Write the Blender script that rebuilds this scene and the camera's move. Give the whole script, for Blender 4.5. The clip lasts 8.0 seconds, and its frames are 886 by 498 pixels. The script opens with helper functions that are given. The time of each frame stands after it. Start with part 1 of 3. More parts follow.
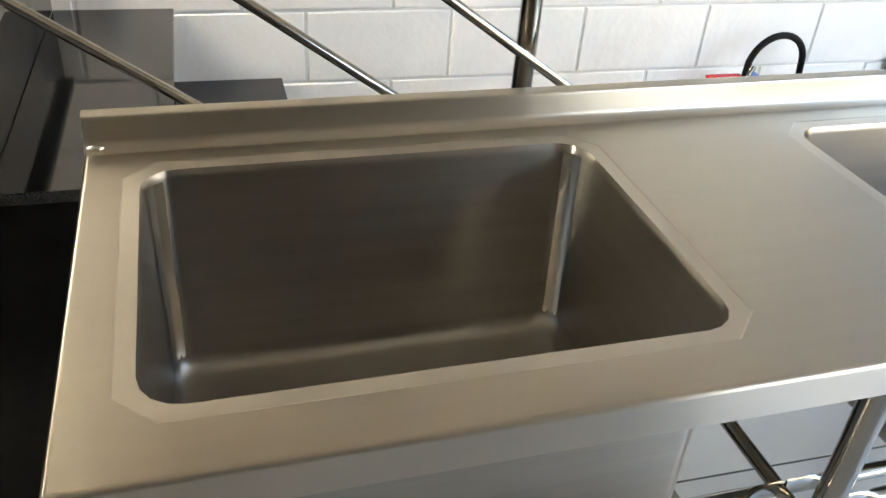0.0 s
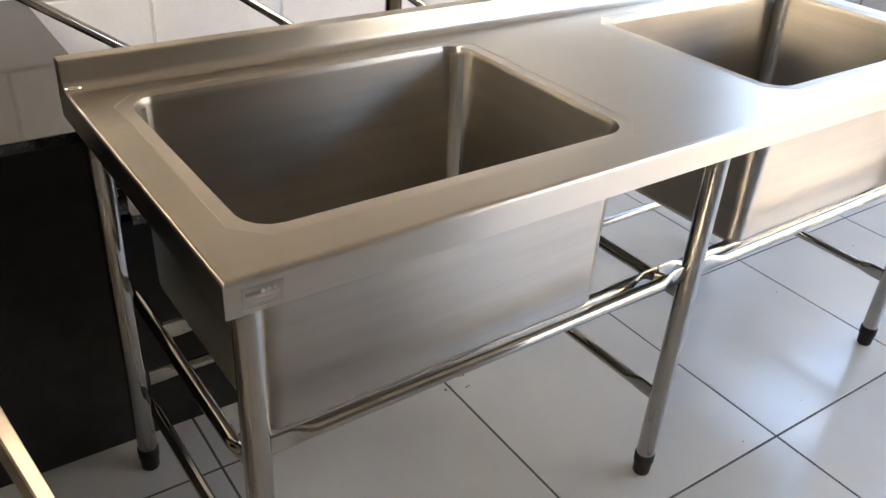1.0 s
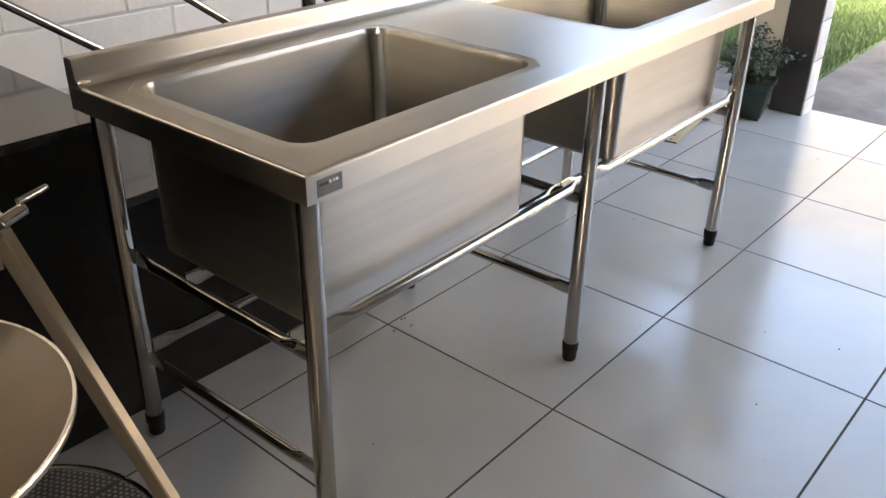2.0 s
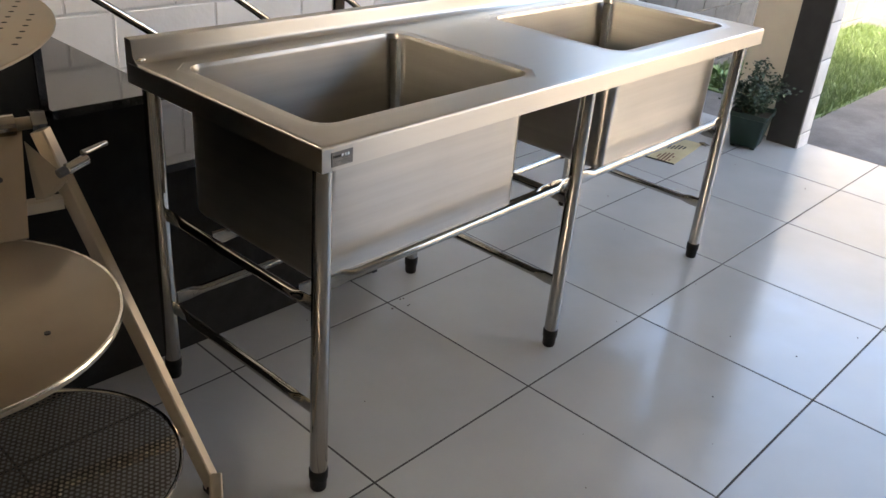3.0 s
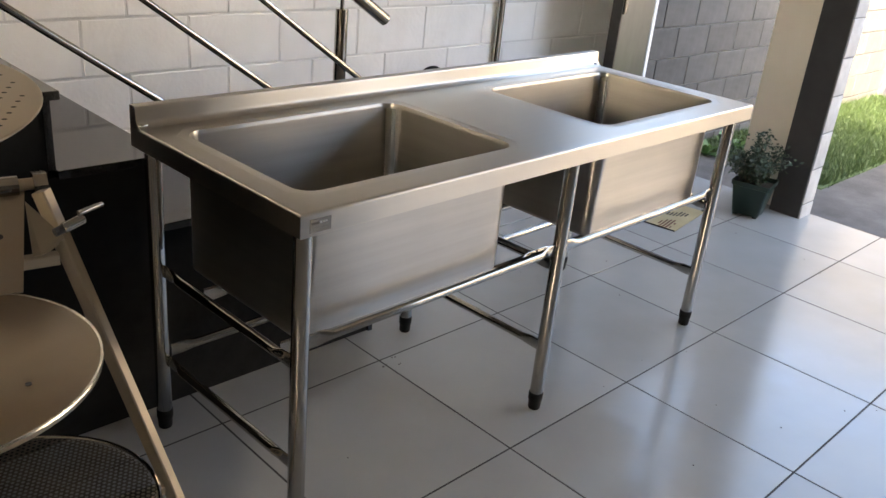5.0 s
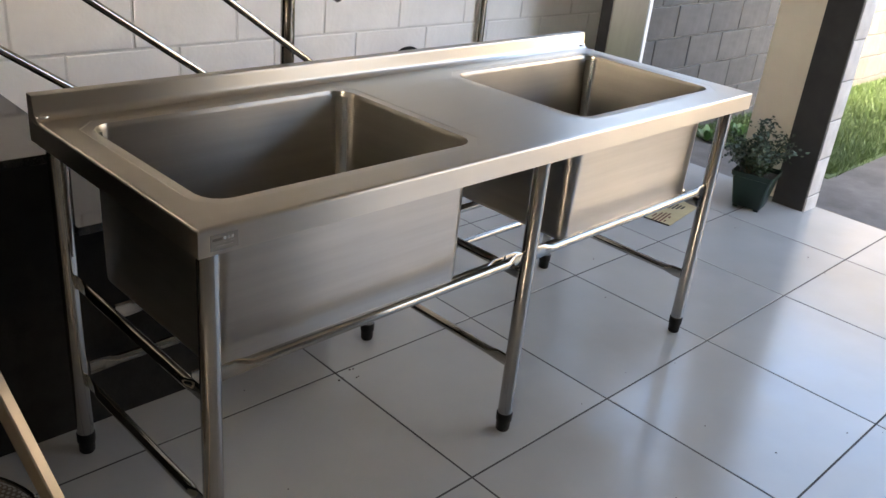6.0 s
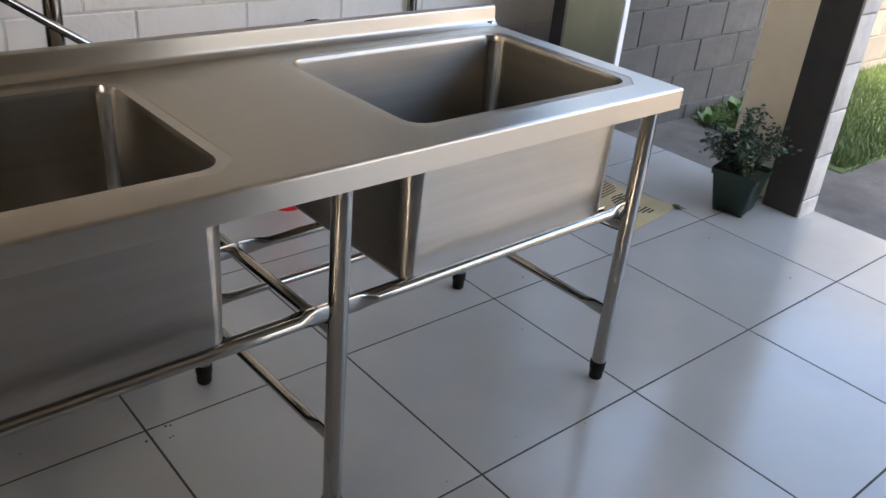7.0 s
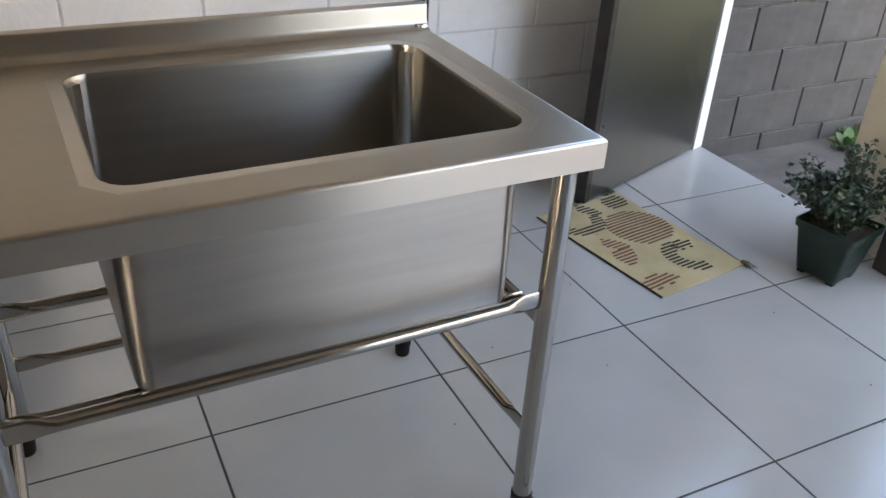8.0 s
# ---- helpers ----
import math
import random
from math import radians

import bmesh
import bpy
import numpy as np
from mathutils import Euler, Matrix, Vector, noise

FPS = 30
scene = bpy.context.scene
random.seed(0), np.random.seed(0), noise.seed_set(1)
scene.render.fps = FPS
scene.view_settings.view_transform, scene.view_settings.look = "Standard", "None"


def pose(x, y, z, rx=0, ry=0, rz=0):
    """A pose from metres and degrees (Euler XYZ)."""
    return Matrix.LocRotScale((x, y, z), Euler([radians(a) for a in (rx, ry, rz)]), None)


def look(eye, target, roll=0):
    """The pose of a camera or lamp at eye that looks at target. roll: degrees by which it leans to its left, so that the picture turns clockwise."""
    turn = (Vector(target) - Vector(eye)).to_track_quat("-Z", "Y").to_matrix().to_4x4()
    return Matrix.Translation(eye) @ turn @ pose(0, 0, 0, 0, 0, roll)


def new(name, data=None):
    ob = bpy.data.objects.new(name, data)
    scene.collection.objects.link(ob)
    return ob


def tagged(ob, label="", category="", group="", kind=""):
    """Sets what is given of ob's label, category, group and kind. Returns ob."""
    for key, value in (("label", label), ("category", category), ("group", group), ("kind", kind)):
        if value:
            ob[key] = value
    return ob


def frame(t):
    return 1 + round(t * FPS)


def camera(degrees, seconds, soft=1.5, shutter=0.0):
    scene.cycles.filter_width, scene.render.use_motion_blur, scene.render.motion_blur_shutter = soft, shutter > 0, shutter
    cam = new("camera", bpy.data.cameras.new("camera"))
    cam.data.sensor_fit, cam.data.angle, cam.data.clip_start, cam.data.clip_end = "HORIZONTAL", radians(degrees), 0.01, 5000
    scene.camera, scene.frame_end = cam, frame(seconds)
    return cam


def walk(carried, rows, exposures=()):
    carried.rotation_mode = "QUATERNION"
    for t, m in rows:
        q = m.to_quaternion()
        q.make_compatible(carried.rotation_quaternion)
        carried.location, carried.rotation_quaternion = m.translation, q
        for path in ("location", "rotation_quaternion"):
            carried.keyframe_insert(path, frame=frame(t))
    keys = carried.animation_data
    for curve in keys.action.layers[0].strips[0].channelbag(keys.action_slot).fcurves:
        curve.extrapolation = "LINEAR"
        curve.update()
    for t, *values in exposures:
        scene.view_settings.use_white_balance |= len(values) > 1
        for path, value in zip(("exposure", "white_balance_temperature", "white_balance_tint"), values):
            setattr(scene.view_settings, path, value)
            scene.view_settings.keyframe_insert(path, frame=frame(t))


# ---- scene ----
cam = camera(55.3, 8.0)
# seconds, stops, kelvin, tint
EXPOSURES = [(0.0, 4.99, 6900, 0), (0.5, 5.07, 7370, 4), (1.0, 4.95, 7230, 8), (2.0, 4.48, 7100, 8), (3.5, 4.2, 7040, 8), (4.5, 4.1, 7040, 8), (6.0, 4.1, 7010, 8), (7.0, 3.88, 6910, 8), (8.0, 4.15, 7200, 8)]
PATH = [
    (0, (0.019, 0.069, 1.5), (0.516, 1.662, 0.397), 4.6),
    (0.5, (-0.192, -0.013, 1.484), (0.598, 1.444, 0.364), 5.3),
    (1, (-0.427, -0.166, 1.445), (0.582, 1.209, 0.401), 3.9),
    (1.5, (-0.678, -0.278, 1.445), (0.488, 1.02, 0.468), 1.9),
    (2, (-0.928, -0.311, 1.405), (0.416, 0.831, 0.463), 1.1),
    (2.2, (-0.986, -0.343, 1.395), (0.394, 0.765, 0.462), 1.2),
    (3.3, (-1.101, -0.57, 1.493), (0.214, 0.644, 0.599), 6.3),
    (3.5, (-1.091, -0.588, 1.516), (0.228, 0.642, 0.65), 6.6),
    (4, (-1.081, -0.624, 1.527), (0.255, 0.63, 0.726), 6.1),
    (4.5, (-1.08, -0.639, 1.532), (0.26, 0.615, 0.737), 5.7),
    (5.8, (-0.886, -0.572, 1.489), (0.414, 0.699, 0.656), 6.2),
    (6, (-0.776, -0.532, 1.49), (0.527, 0.724, 0.64), 6.0),
    (6.5, (-0.403, -0.479, 1.447), (0.889, 0.755, 0.548), 4.9),
    (7, (0.012, -0.471, 1.456), (1.208, 0.832, 0.522), 5.7),
    (7.5, (0.469, -0.386, 1.426), (1.51, 1.02, 0.456), 4.6),
    (8, (0.963, -0.358, 1.412), (1.77, 1.171, 0.407), 3.5),
]
walk(cam, [(t, look(eye, target, roll)) for t, eye, target, roll in PATH], EXPOSURES)

# ---- world, sun, exposure ----
world = bpy.data.worlds.new("sky")
scene.world = world
world.use_nodes = True
wn = world.node_tree
sky = wn.nodes.new("ShaderNodeTexSky")
sky.sky_type, sky.sun_disc = "NISHITA", False
sky.sun_elevation, sky.sun_rotation = radians(36), radians(245)
sky.air_density, sky.dust_density, sky.ozone_density = 0.8, 4.0, 0.6
wn.links.new(sky.outputs[0], wn.nodes["Background"].inputs[0])
wn.nodes["Background"].inputs[1].default_value = 0.15

sun = new("sun", bpy.data.lights.new("sun", "SUN"))
sun.data.energy, sun.data.angle, sun.data.color = 0.75, radians(5), (1.0, 0.84, 0.64)
sun.matrix_world = look((-7.5, -3.5, 6.0), (0, 0, 0))


# ---- materials ----
def material(name):
    m = bpy.data.materials.new(name)
    m.use_nodes = True
    return m, m.node_tree.nodes, m.node_tree.links, m.node_tree.nodes["Principled BSDF"]


def ramp(nodes, links, source, stops):
    r = nodes.new("ShaderNodeValToRGB")
    for e, (p, c) in zip(r.color_ramp.elements, (stops[0], stops[-1])):
        e.position, e.color = p, (*c, 1)
    for p, c in stops[1:-1]:
        e = r.color_ramp.elements.new(p)
        e.color = (*c, 1)
    links.new(source, r.inputs[0])
    return r.outputs[0]


def noise_tex(nodes, links, scale, detail=4.0, stretch=(1, 1, 1), rough=0.55, coord="Object"):
    tc, mp, nz = nodes.new("ShaderNodeTexCoord"), nodes.new("ShaderNodeMapping"), nodes.new("ShaderNodeTexNoise")
    mp.inputs["Scale"].default_value = stretch
    nz.inputs["Scale"].default_value, nz.inputs["Detail"].default_value, nz.inputs["Roughness"].default_value = scale, detail, rough
    links.new(tc.outputs[coord], mp.inputs[0])
    links.new(mp.outputs[0], nz.inputs["Vector"])
    return nz.outputs["Fac"]


def bump(nodes, links, bsdf, source, strength, distance):
    b = nodes.new("ShaderNodeBump")
    b.inputs["Strength"].default_value, b.inputs["Distance"].default_value = strength, distance
    links.new(source, b.inputs["Height"])
    links.new(b.outputs[0], bsdf.inputs["Normal"])


def to_range(nodes, links, source, a, b):
    r = nodes.new("ShaderNodeMapRange")
    r.inputs["To Min"].default_value, r.inputs["To Max"].default_value = a, b
    r.inputs["From Min"].default_value, r.inputs["From Max"].default_value = 0.3, 0.7
    links.new(source, r.inputs[0])
    return r.outputs[0]


def plain(name, stops, scale, rough, bumps=(), metal=0.0, stretch=(1, 1, 1), coord="Object", vary=0.0):
    """A surface with colour noise, a roughness range and one or two scales of relief."""
    m, n, l, b = material(name)
    col = ramp(n, l, noise_tex(n, l, scale, 5, stretch, coord=coord), stops)
    if vary:
        info, hsv = n.new("ShaderNodeObjectInfo"), n.new("ShaderNodeHueSaturation")
        l.new(to_range(n, l, info.outputs["Random"], 1 - vary, 1 + vary), hsv.inputs["Value"])
        l.new(col, hsv.inputs["Color"])
        col = hsv.outputs[0]
    l.new(col, b.inputs["Base Color"])
    l.new(to_range(n, l, noise_tex(n, l, scale * 2.3, 4, stretch, coord=coord), *rough), b.inputs["Roughness"])
    b.inputs["Metallic"].default_value = metal
    if bumps:
        h = None
        for s, k in bumps:
            f = n.new("ShaderNodeMath")
            f.operation = "MULTIPLY"
            f.inputs[1].default_value = k
            l.new(noise_tex(n, l, s, 4, stretch, coord=coord), f.inputs[0])
            if h is None:
                h = f.outputs[0]
            else:
                a = n.new("ShaderNodeMath")
                a.operation = "ADD"
                l.new(h, a.inputs[0]), l.new(f.outputs[0], a.inputs[1])
                h = a.outputs[0]
        bump(n, l, b, h, 1.0, 1.0)
    return m


def brushed(name, colour, rough, stretch, aniso=0.0, across=(0, 0, 1), wave=None, stain=0.05):
    """Stainless steel: fine grain lines, broader streaks along them, cloudy polish and handling marks."""
    m, n, l, b = material(name)
    b.inputs["Metallic"].default_value = 1.0
    lines = noise_tex(n, l, 1.0, 3, tuple(max(1.5, v * 0.08) for v in stretch), 0.6)
    cloud = noise_tex(n, l, 3.1, 5, rough=0.65)

    def blend(x, y, k):
        mx = n.new("ShaderNodeMix")
        mx.data_type = "FLOAT"
        mx.inputs[0].default_value = k
        l.new(x, mx.inputs[2]), l.new(y, mx.inputs[3])
        return mx.outputs[0]

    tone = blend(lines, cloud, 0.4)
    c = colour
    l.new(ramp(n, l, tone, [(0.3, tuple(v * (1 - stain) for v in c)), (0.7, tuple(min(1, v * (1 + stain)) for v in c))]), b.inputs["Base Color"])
    l.new(to_range(n, l, blend(lines, cloud, 0.65), rough[0], rough[1]), b.inputs["Roughness"])
    if wave:
        bump(n, l, b, noise_tex(n, l, wave[0], 0.0), 1.0, wave[1])
    if aniso:
        b.inputs["Anisotropic"].default_value = aniso
        v = n.new("ShaderNodeCombineXYZ")
        for i in range(3):
            v.inputs[i].default_value = across[i]
        l.new(v.outputs[0], b.inputs["Tangent"])
    return m


STEEL = (0.505, 0.475, 0.42)
M = {
    "steel_top": brushed("brushed_steel_top", STEEL, (0.285, 0.325), (4, 500, 500), 0.86, (0, 0.7, 0.7), (3.0, 0.0018), 0.035),
    # same steel as the worktop, its dimmer reflections put into a darker base colour
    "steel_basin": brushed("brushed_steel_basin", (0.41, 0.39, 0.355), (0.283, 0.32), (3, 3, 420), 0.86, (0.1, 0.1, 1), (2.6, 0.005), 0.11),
    "steel_tube": brushed("satin_steel_tube", (0.38, 0.362, 0.328), (0.07, 0.14), (260, 260, 5), stain=0.08),
    "steel_weld": brushed("ground_weld_steel", (0.53, 0.50, 0.45), (0.29, 0.38), (45, 45, 45), stain=0.07),
    "steel_corner": brushed("polished_corner_steel", (0.74, 0.72, 0.67), (0.15, 0.24), (60, 60, 14), stain=0.1),
    "steel_warm": brushed("matt_steel_plate", (0.35, 0.295, 0.225), (0.29, 0.46), (9, 40, 9), stain=0.2),
    "steel_leg": brushed("satin_square_tube_steel", (0.52, 0.455, 0.36), (0.285, 0.36), (30, 30, 6), stain=0.12),
    "dark_steel": plain("dull_dark_steel", [(0.3, (0.09, 0.078, 0.062)), (0.7, (0.15, 0.13, 0.105))], 30, (0.45, 0.6), metal=0.9),
    "rubber": plain("black_rubber", [(0.3, (0.003, 0.003, 0.003)), (0.7, (0.006, 0.006, 0.006))], 60, (0.55, 0.75), ((200, 0.0002),)),
    "tile": plain("grey_ceramic_tile", [(0.3, (0.285, 0.288, 0.279)), (0.7, (0.325, 0.328, 0.318))], 2.5, (0.13, 0.24), ((5.0, 0.0006), (0.9, 0.002)), coord="Object", vary=0.03),
    "grout": plain("dark_grout", [(0.3, (0.018, 0.017, 0.016)), (0.7, (0.045, 0.043, 0.04))], 14, (0.8, 0.95), ((300, 0.0004),)),
    "white_block": plain("white_painted_block", [(0.25, (0.79, 0.785, 0.77)), (0.75, (0.86, 0.86, 0.85))], 5, (0.42, 0.6), ((6, 0.006), (45, 0.0012)), vary=0.015),
    "white_joint": plain("white_painted_joint", [(0.3, (0.62, 0.62, 0.61)), (0.7, (0.76, 0.76, 0.75))], 9, (0.6, 0.8), ((60, 0.002),)),
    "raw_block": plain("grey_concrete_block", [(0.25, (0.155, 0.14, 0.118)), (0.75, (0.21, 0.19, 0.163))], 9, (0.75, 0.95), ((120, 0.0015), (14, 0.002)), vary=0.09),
    # dark grey paint, with the near stretch's shade also put into the colour
    "grey_block": plain("shaded_grey_painted_block", [(0.25, (0.05, 0.049, 0.047)), (0.75, (0.08, 0.078, 0.075))], 7, (0.65, 0.85), ((120, 0.0012), (14, 0.002)), vary=0.07),
    "raw_joint": plain("grey_mortar", [(0.3, (0.13, 0.128, 0.12)), (0.7, (0.24, 0.235, 0.22))], 20, (0.85, 0.95), ((90, 0.003),)),
    "granite": plain("polished_black_granite", [(0.35, (0.006, 0.006, 0.0065)), (0.7, (0.022, 0.022, 0.023))], 260, (0.04, 0.09)),
    "black_side": plain("near_black_masonry", [(0.3, (0.004, 0.004, 0.004)), (0.7, (0.008, 0.008, 0.0075))], 8, (0.5, 0.75), ((40, 0.001),)),
    "plaster": plain("white_rough_plaster", [(0.25, (0.40, 0.385, 0.355)), (0.75, (0.56, 0.54, 0.50))], 11, (0.7, 0.9), ((24, 0.004), (110, 0.0015))),
    "cream": plain("cream_wall_paint", [(0.25, (0.66, 0.60, 0.49)), (0.75, (0.74, 0.68, 0.57))], 4, (0.6, 0.8), ((30, 0.0015), (160, 0.0005))),
    "dun": plain("dun_wall_paint", [(0.3, (0.13, 0.115, 0.095)), (0.7, (0.18, 0.16, 0.13))], 2, (0.6, 0.8), ((30, 0.0015),)),
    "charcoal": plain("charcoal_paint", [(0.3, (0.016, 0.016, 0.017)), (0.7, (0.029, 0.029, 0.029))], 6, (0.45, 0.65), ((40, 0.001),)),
    "ceiling": plain("warm_ceiling_paint", [(0.3, (0.68, 0.58, 0.46)), (0.7, (0.74, 0.64, 0.52))], 1.5, (0.6, 0.8), ((20, 0.002),)),
    "galv": plain("galvanised_sheet", [(0.25, (0.125, 0.14, 0.145)), (0.75, (0.165, 0.18, 0.185))], 2, (0.3, 0.38), ((1.5, 0.0006),), metal=1.0),
    "white_metal": plain("white_painted_metal", [(0.3, (0.74, 0.74, 0.73)), (0.7, (0.82, 0.82, 0.81))], 8, (0.35, 0.5), ((80, 0.0002),)),
    "black_metal": plain("black_painted_metal", [(0.3, (0.015, 0.015, 0.016)), (0.7, (0.03, 0.03, 0.03))], 20, (0.3, 0.5), ((120, 0.0002),)),
    "paving": plain("worn_concrete_paving", [(0.25, (0.042, 0.038, 0.033)), (0.5, (0.068, 0.062, 0.055)), (0.75, (0.11, 0.10, 0.088))], 3.4, (0.8, 0.95), ((6, 0.006), (90, 0.002))),
    "soil": plain("lawn_soil", [(0.3, (0.035, 0.055, 0.018)), (0.7, (0.07, 0.10, 0.03))], 6, (0.9, 1.0), ((40, 0.006),)),
    "pot": plain("dark_green_plastic", [(0.3, (0.002, 0.012, 0.0065)), (0.7, (0.0035, 0.019, 0.010))], 9, (0.3, 0.45), ((60, 0.0004),)),
    "earth": plain("potting_earth", [(0.3, (0.02, 0.014, 0.009)), (0.7, (0.05, 0.036, 0.024))], 40, (0.9, 1.0), ((120, 0.004),)),
    "bark": plain("green_brown_stem", [(0.3, (0.05, 0.045, 0.025)), (0.7, (0.10, 0.085, 0.05))], 40, (0.7, 0.9)),
    "rug": plain("cream_woven_cotton", [(0.25, (0.30, 0.245, 0.13)), (0.75, (0.41, 0.345, 0.195))], 7, (0.85, 1.0), ((420, 0.0012), (30, 0.001))),
    "rug_black": plain("black_yarn", [(0.3, (0.008, 0.007, 0.005)), (0.7, (0.025, 0.02, 0.013))], 60, (0.9, 1.0), ((420, 0.001),)),
    "rug_brown": plain("red_brown_yarn", [(0.3, (0.085, 0.036, 0.02)), (0.7, (0.16, 0.075, 0.04))], 60, (0.9, 1.0), ((420, 0.001),)),
    "red": plain("glossy_red_paint", [(0.3, (0.50, 0.010, 0.012)), (0.7, (0.62, 0.018, 0.018))], 10, (0.15, 0.28)),
    "blue": plain("blue_plastic", [(0.3, (0.02, 0.08, 0.36)), (0.7, (0.03, 0.12, 0.45))], 10, (0.3, 0.4)),
    "tag": plain("silver_label", [(0.3, (0.15, 0.15, 0.15)), (0.7, (0.21, 0.21, 0.21))], 30, (0.35, 0.5), metal=0.6),
    "ink": plain("black_print", [(0.3, (0.02, 0.02, 0.02)), (0.7, (0.04, 0.04, 0.04))], 30, (0.5, 0.6)),
    "grey_ink": plain("grey_print", [(0.3, (0.14, 0.14, 0.14)), (0.7, (0.2, 0.2, 0.2))], 30, (0.5, 0.6)),
}


for key, level in (("rubber", 0.15), ("black_side", 0.2)):
    M[key].node_tree.nodes["Principled BSDF"].inputs["Specular IOR Level"].default_value = level


def leafy(name, dark, light):
    m, n, l, b = material(name)
    geo = n.new("ShaderNodeNewGeometry")
    l.new(ramp(n, l, geo.outputs["Random Per Island"], [(0.0, dark), (1.0, light)]), b.inputs["Base Color"])
    b.inputs["Roughness"].default_value = 0.5
    b.inputs["Subsurface Weight"].default_value = 0.0
    return m


M["leaf"] = leafy("dark_green_leaf", (0.010, 0.024, 0.010), (0.036, 0.066, 0.030))
M["grass"] = leafy("lawn_blade", (0.026, 0.053, 0.011), (0.074, 0.115, 0.029))
M["leaf_light"] = leafy("light_green_leaf", (0.03, 0.075, 0.016), (0.09, 0.17, 0.045))


# ---- mesh helpers ----
def link(name, bm, mat, smooth=False):
    me = bpy.data.meshes.new(name)
    bm.normal_update()
    bm.to_mesh(me)
    bm.free()
    for mm in (mat if isinstance(mat, (list, tuple)) else [mat]):
        me.materials.append(M[mm])
    if smooth:
        for p in me.polygons:
            p.use_smooth = True
        me.set_sharp_from_angle(angle=radians(38))
    return new(name, me)


def part(name, bm, mat, parent, label="", smooth=False, flat=False):
    """One mesh under a thing; flat keeps its large faces even beside rounded folds."""
    ob = link(name, bm, mat, smooth)
    ob.parent = parent
    if label:
        ob["label"] = label
    if flat:
        w = ob.modifiers.new("weighted_normals", "WEIGHTED_NORMAL")
        w.weight, w.keep_sharp = 100, True
    return ob


def thing(name, label, category, m=None, group=""):
    ob = tagged(new(name), label, category, group)
    if m is not None:
        ob.matrix_world = m
    return ob


def setting(name, bm, mat, label, category):
    return tagged(link(name, bm, mat), label, category, kind="structure")


def box(bm, lo, hi, bevel=0.0, segments=2):
    lo, hi = Vector(lo), Vector(hi)
    g = bmesh.ops.create_cube(bm, size=1.0, matrix=Matrix.LocRotScale((lo + hi) / 2, None, hi - lo))
    if bevel:
        edges = list({e for v in g["verts"] for e in v.link_edges})
        bmesh.ops.bevel(bm, geom=edges, offset=bevel, segments=segments, affect="EDGES", profile=0.5)


def boxed(lo, hi, bevel=0.0, segments=2):
    bm = bmesh.new()
    box(bm, lo, hi, bevel, segments)
    return bm


def loft(bm, rings, closed_ring=True, cap=(True, True)):
    vs = [[bm.verts.new(p) for p in r] for r in rings]
    k = len(rings[0])
    for a, b in zip(vs, vs[1:]):
        for i in range(k if closed_ring else k - 1):
            bm.faces.new((a[i], a[(i + 1) % k], b[(i + 1) % k], b[i]))
    if cap[0]:
        bm.faces.new(list(reversed(vs[0])))
    if cap[1]:
        bm.faces.new(vs[-1])
    return vs


def frame_of(u):
    u = Vector(u).normalized()
    s = u.cross(Vector((0, 0, 1)))
    s = Vector((1, 0, 0)) if s.length < 1e-4 else s.normalized()
    return u, s, s.cross(u).normalized()


def tube(bm, points, radius, seg=16, cap=(True, True)):
    """A round bar through the points; radius is one number or one for each point."""
    pts = [Vector(p) for p in points]
    rad = radius if isinstance(radius, (list, tuple)) else [radius] * len(pts)
    rings = []
    for i, p in enumerate(pts):
        u = (pts[min(i + 1, len(pts) - 1)] - pts[max(i - 1, 0)])
        u, s, w = frame_of(u)
        rings.append([p + rad[i] * (math.cos(a) * s + math.sin(a) * w) for a in (2 * math.pi * j / seg for j in range(seg))])
    loft(bm, rings, cap=cap)


def tubed(points, radius, seg=16, cap=(True, True)):
    bm = bmesh.new()
    tube(bm, points, radius, seg, cap)
    return bm


def pressed_rail(p, q, r, flat=0.035, blend=0.04):
    """A round rail whose two ends are pressed flat, upright, where they are welded on."""
    p, q = Vector(p), Vector(q)
    u, s, w = frame_of(q - p)
    n = (q - p).length
    bm = bmesh.new()
    st = [(0, 1), (flat, 1), (flat + 0.35 * blend, 0.72), (flat + 0.7 * blend, 0.25), (flat + blend, 0)]
    st = st + [(n - d, f) for d, f in reversed(st)]
    rings = []
    for d, f in st:
        a, b = r * (1 - f) + 0.0028 * f, r * (1 - f) + 1.5 * r * f
        rings.append([p + u * d + math.cos(t) * a * s + math.sin(t) * b * w for t in (2 * math.pi * j / 16 for j in range(16))])
    loft(bm, rings)
    return bm


def round_rect(x0, y0, x1, y1, r, z, seg=6):
    pts = []
    for cx, cy, a0 in ((x1 - r, y0 + r, -90), (x1 - r, y1 - r, 0), (x0 + r, y1 - r, 90), (x0 + r, y0 + r, 180)):
        for i in range(seg + 1):
            a = radians(a0 + 90 * i / seg)
            pts.append(Vector((cx + r * math.cos(a), cy + r * math.sin(a), z)))
    return pts


# ---- the place ----
WALL_Y, EDGE_X, GROUND = 2.275, 3.55, -0.12
LEFT_X, FRONT_Y, ROOF = -3.2, -3.6, 2.45

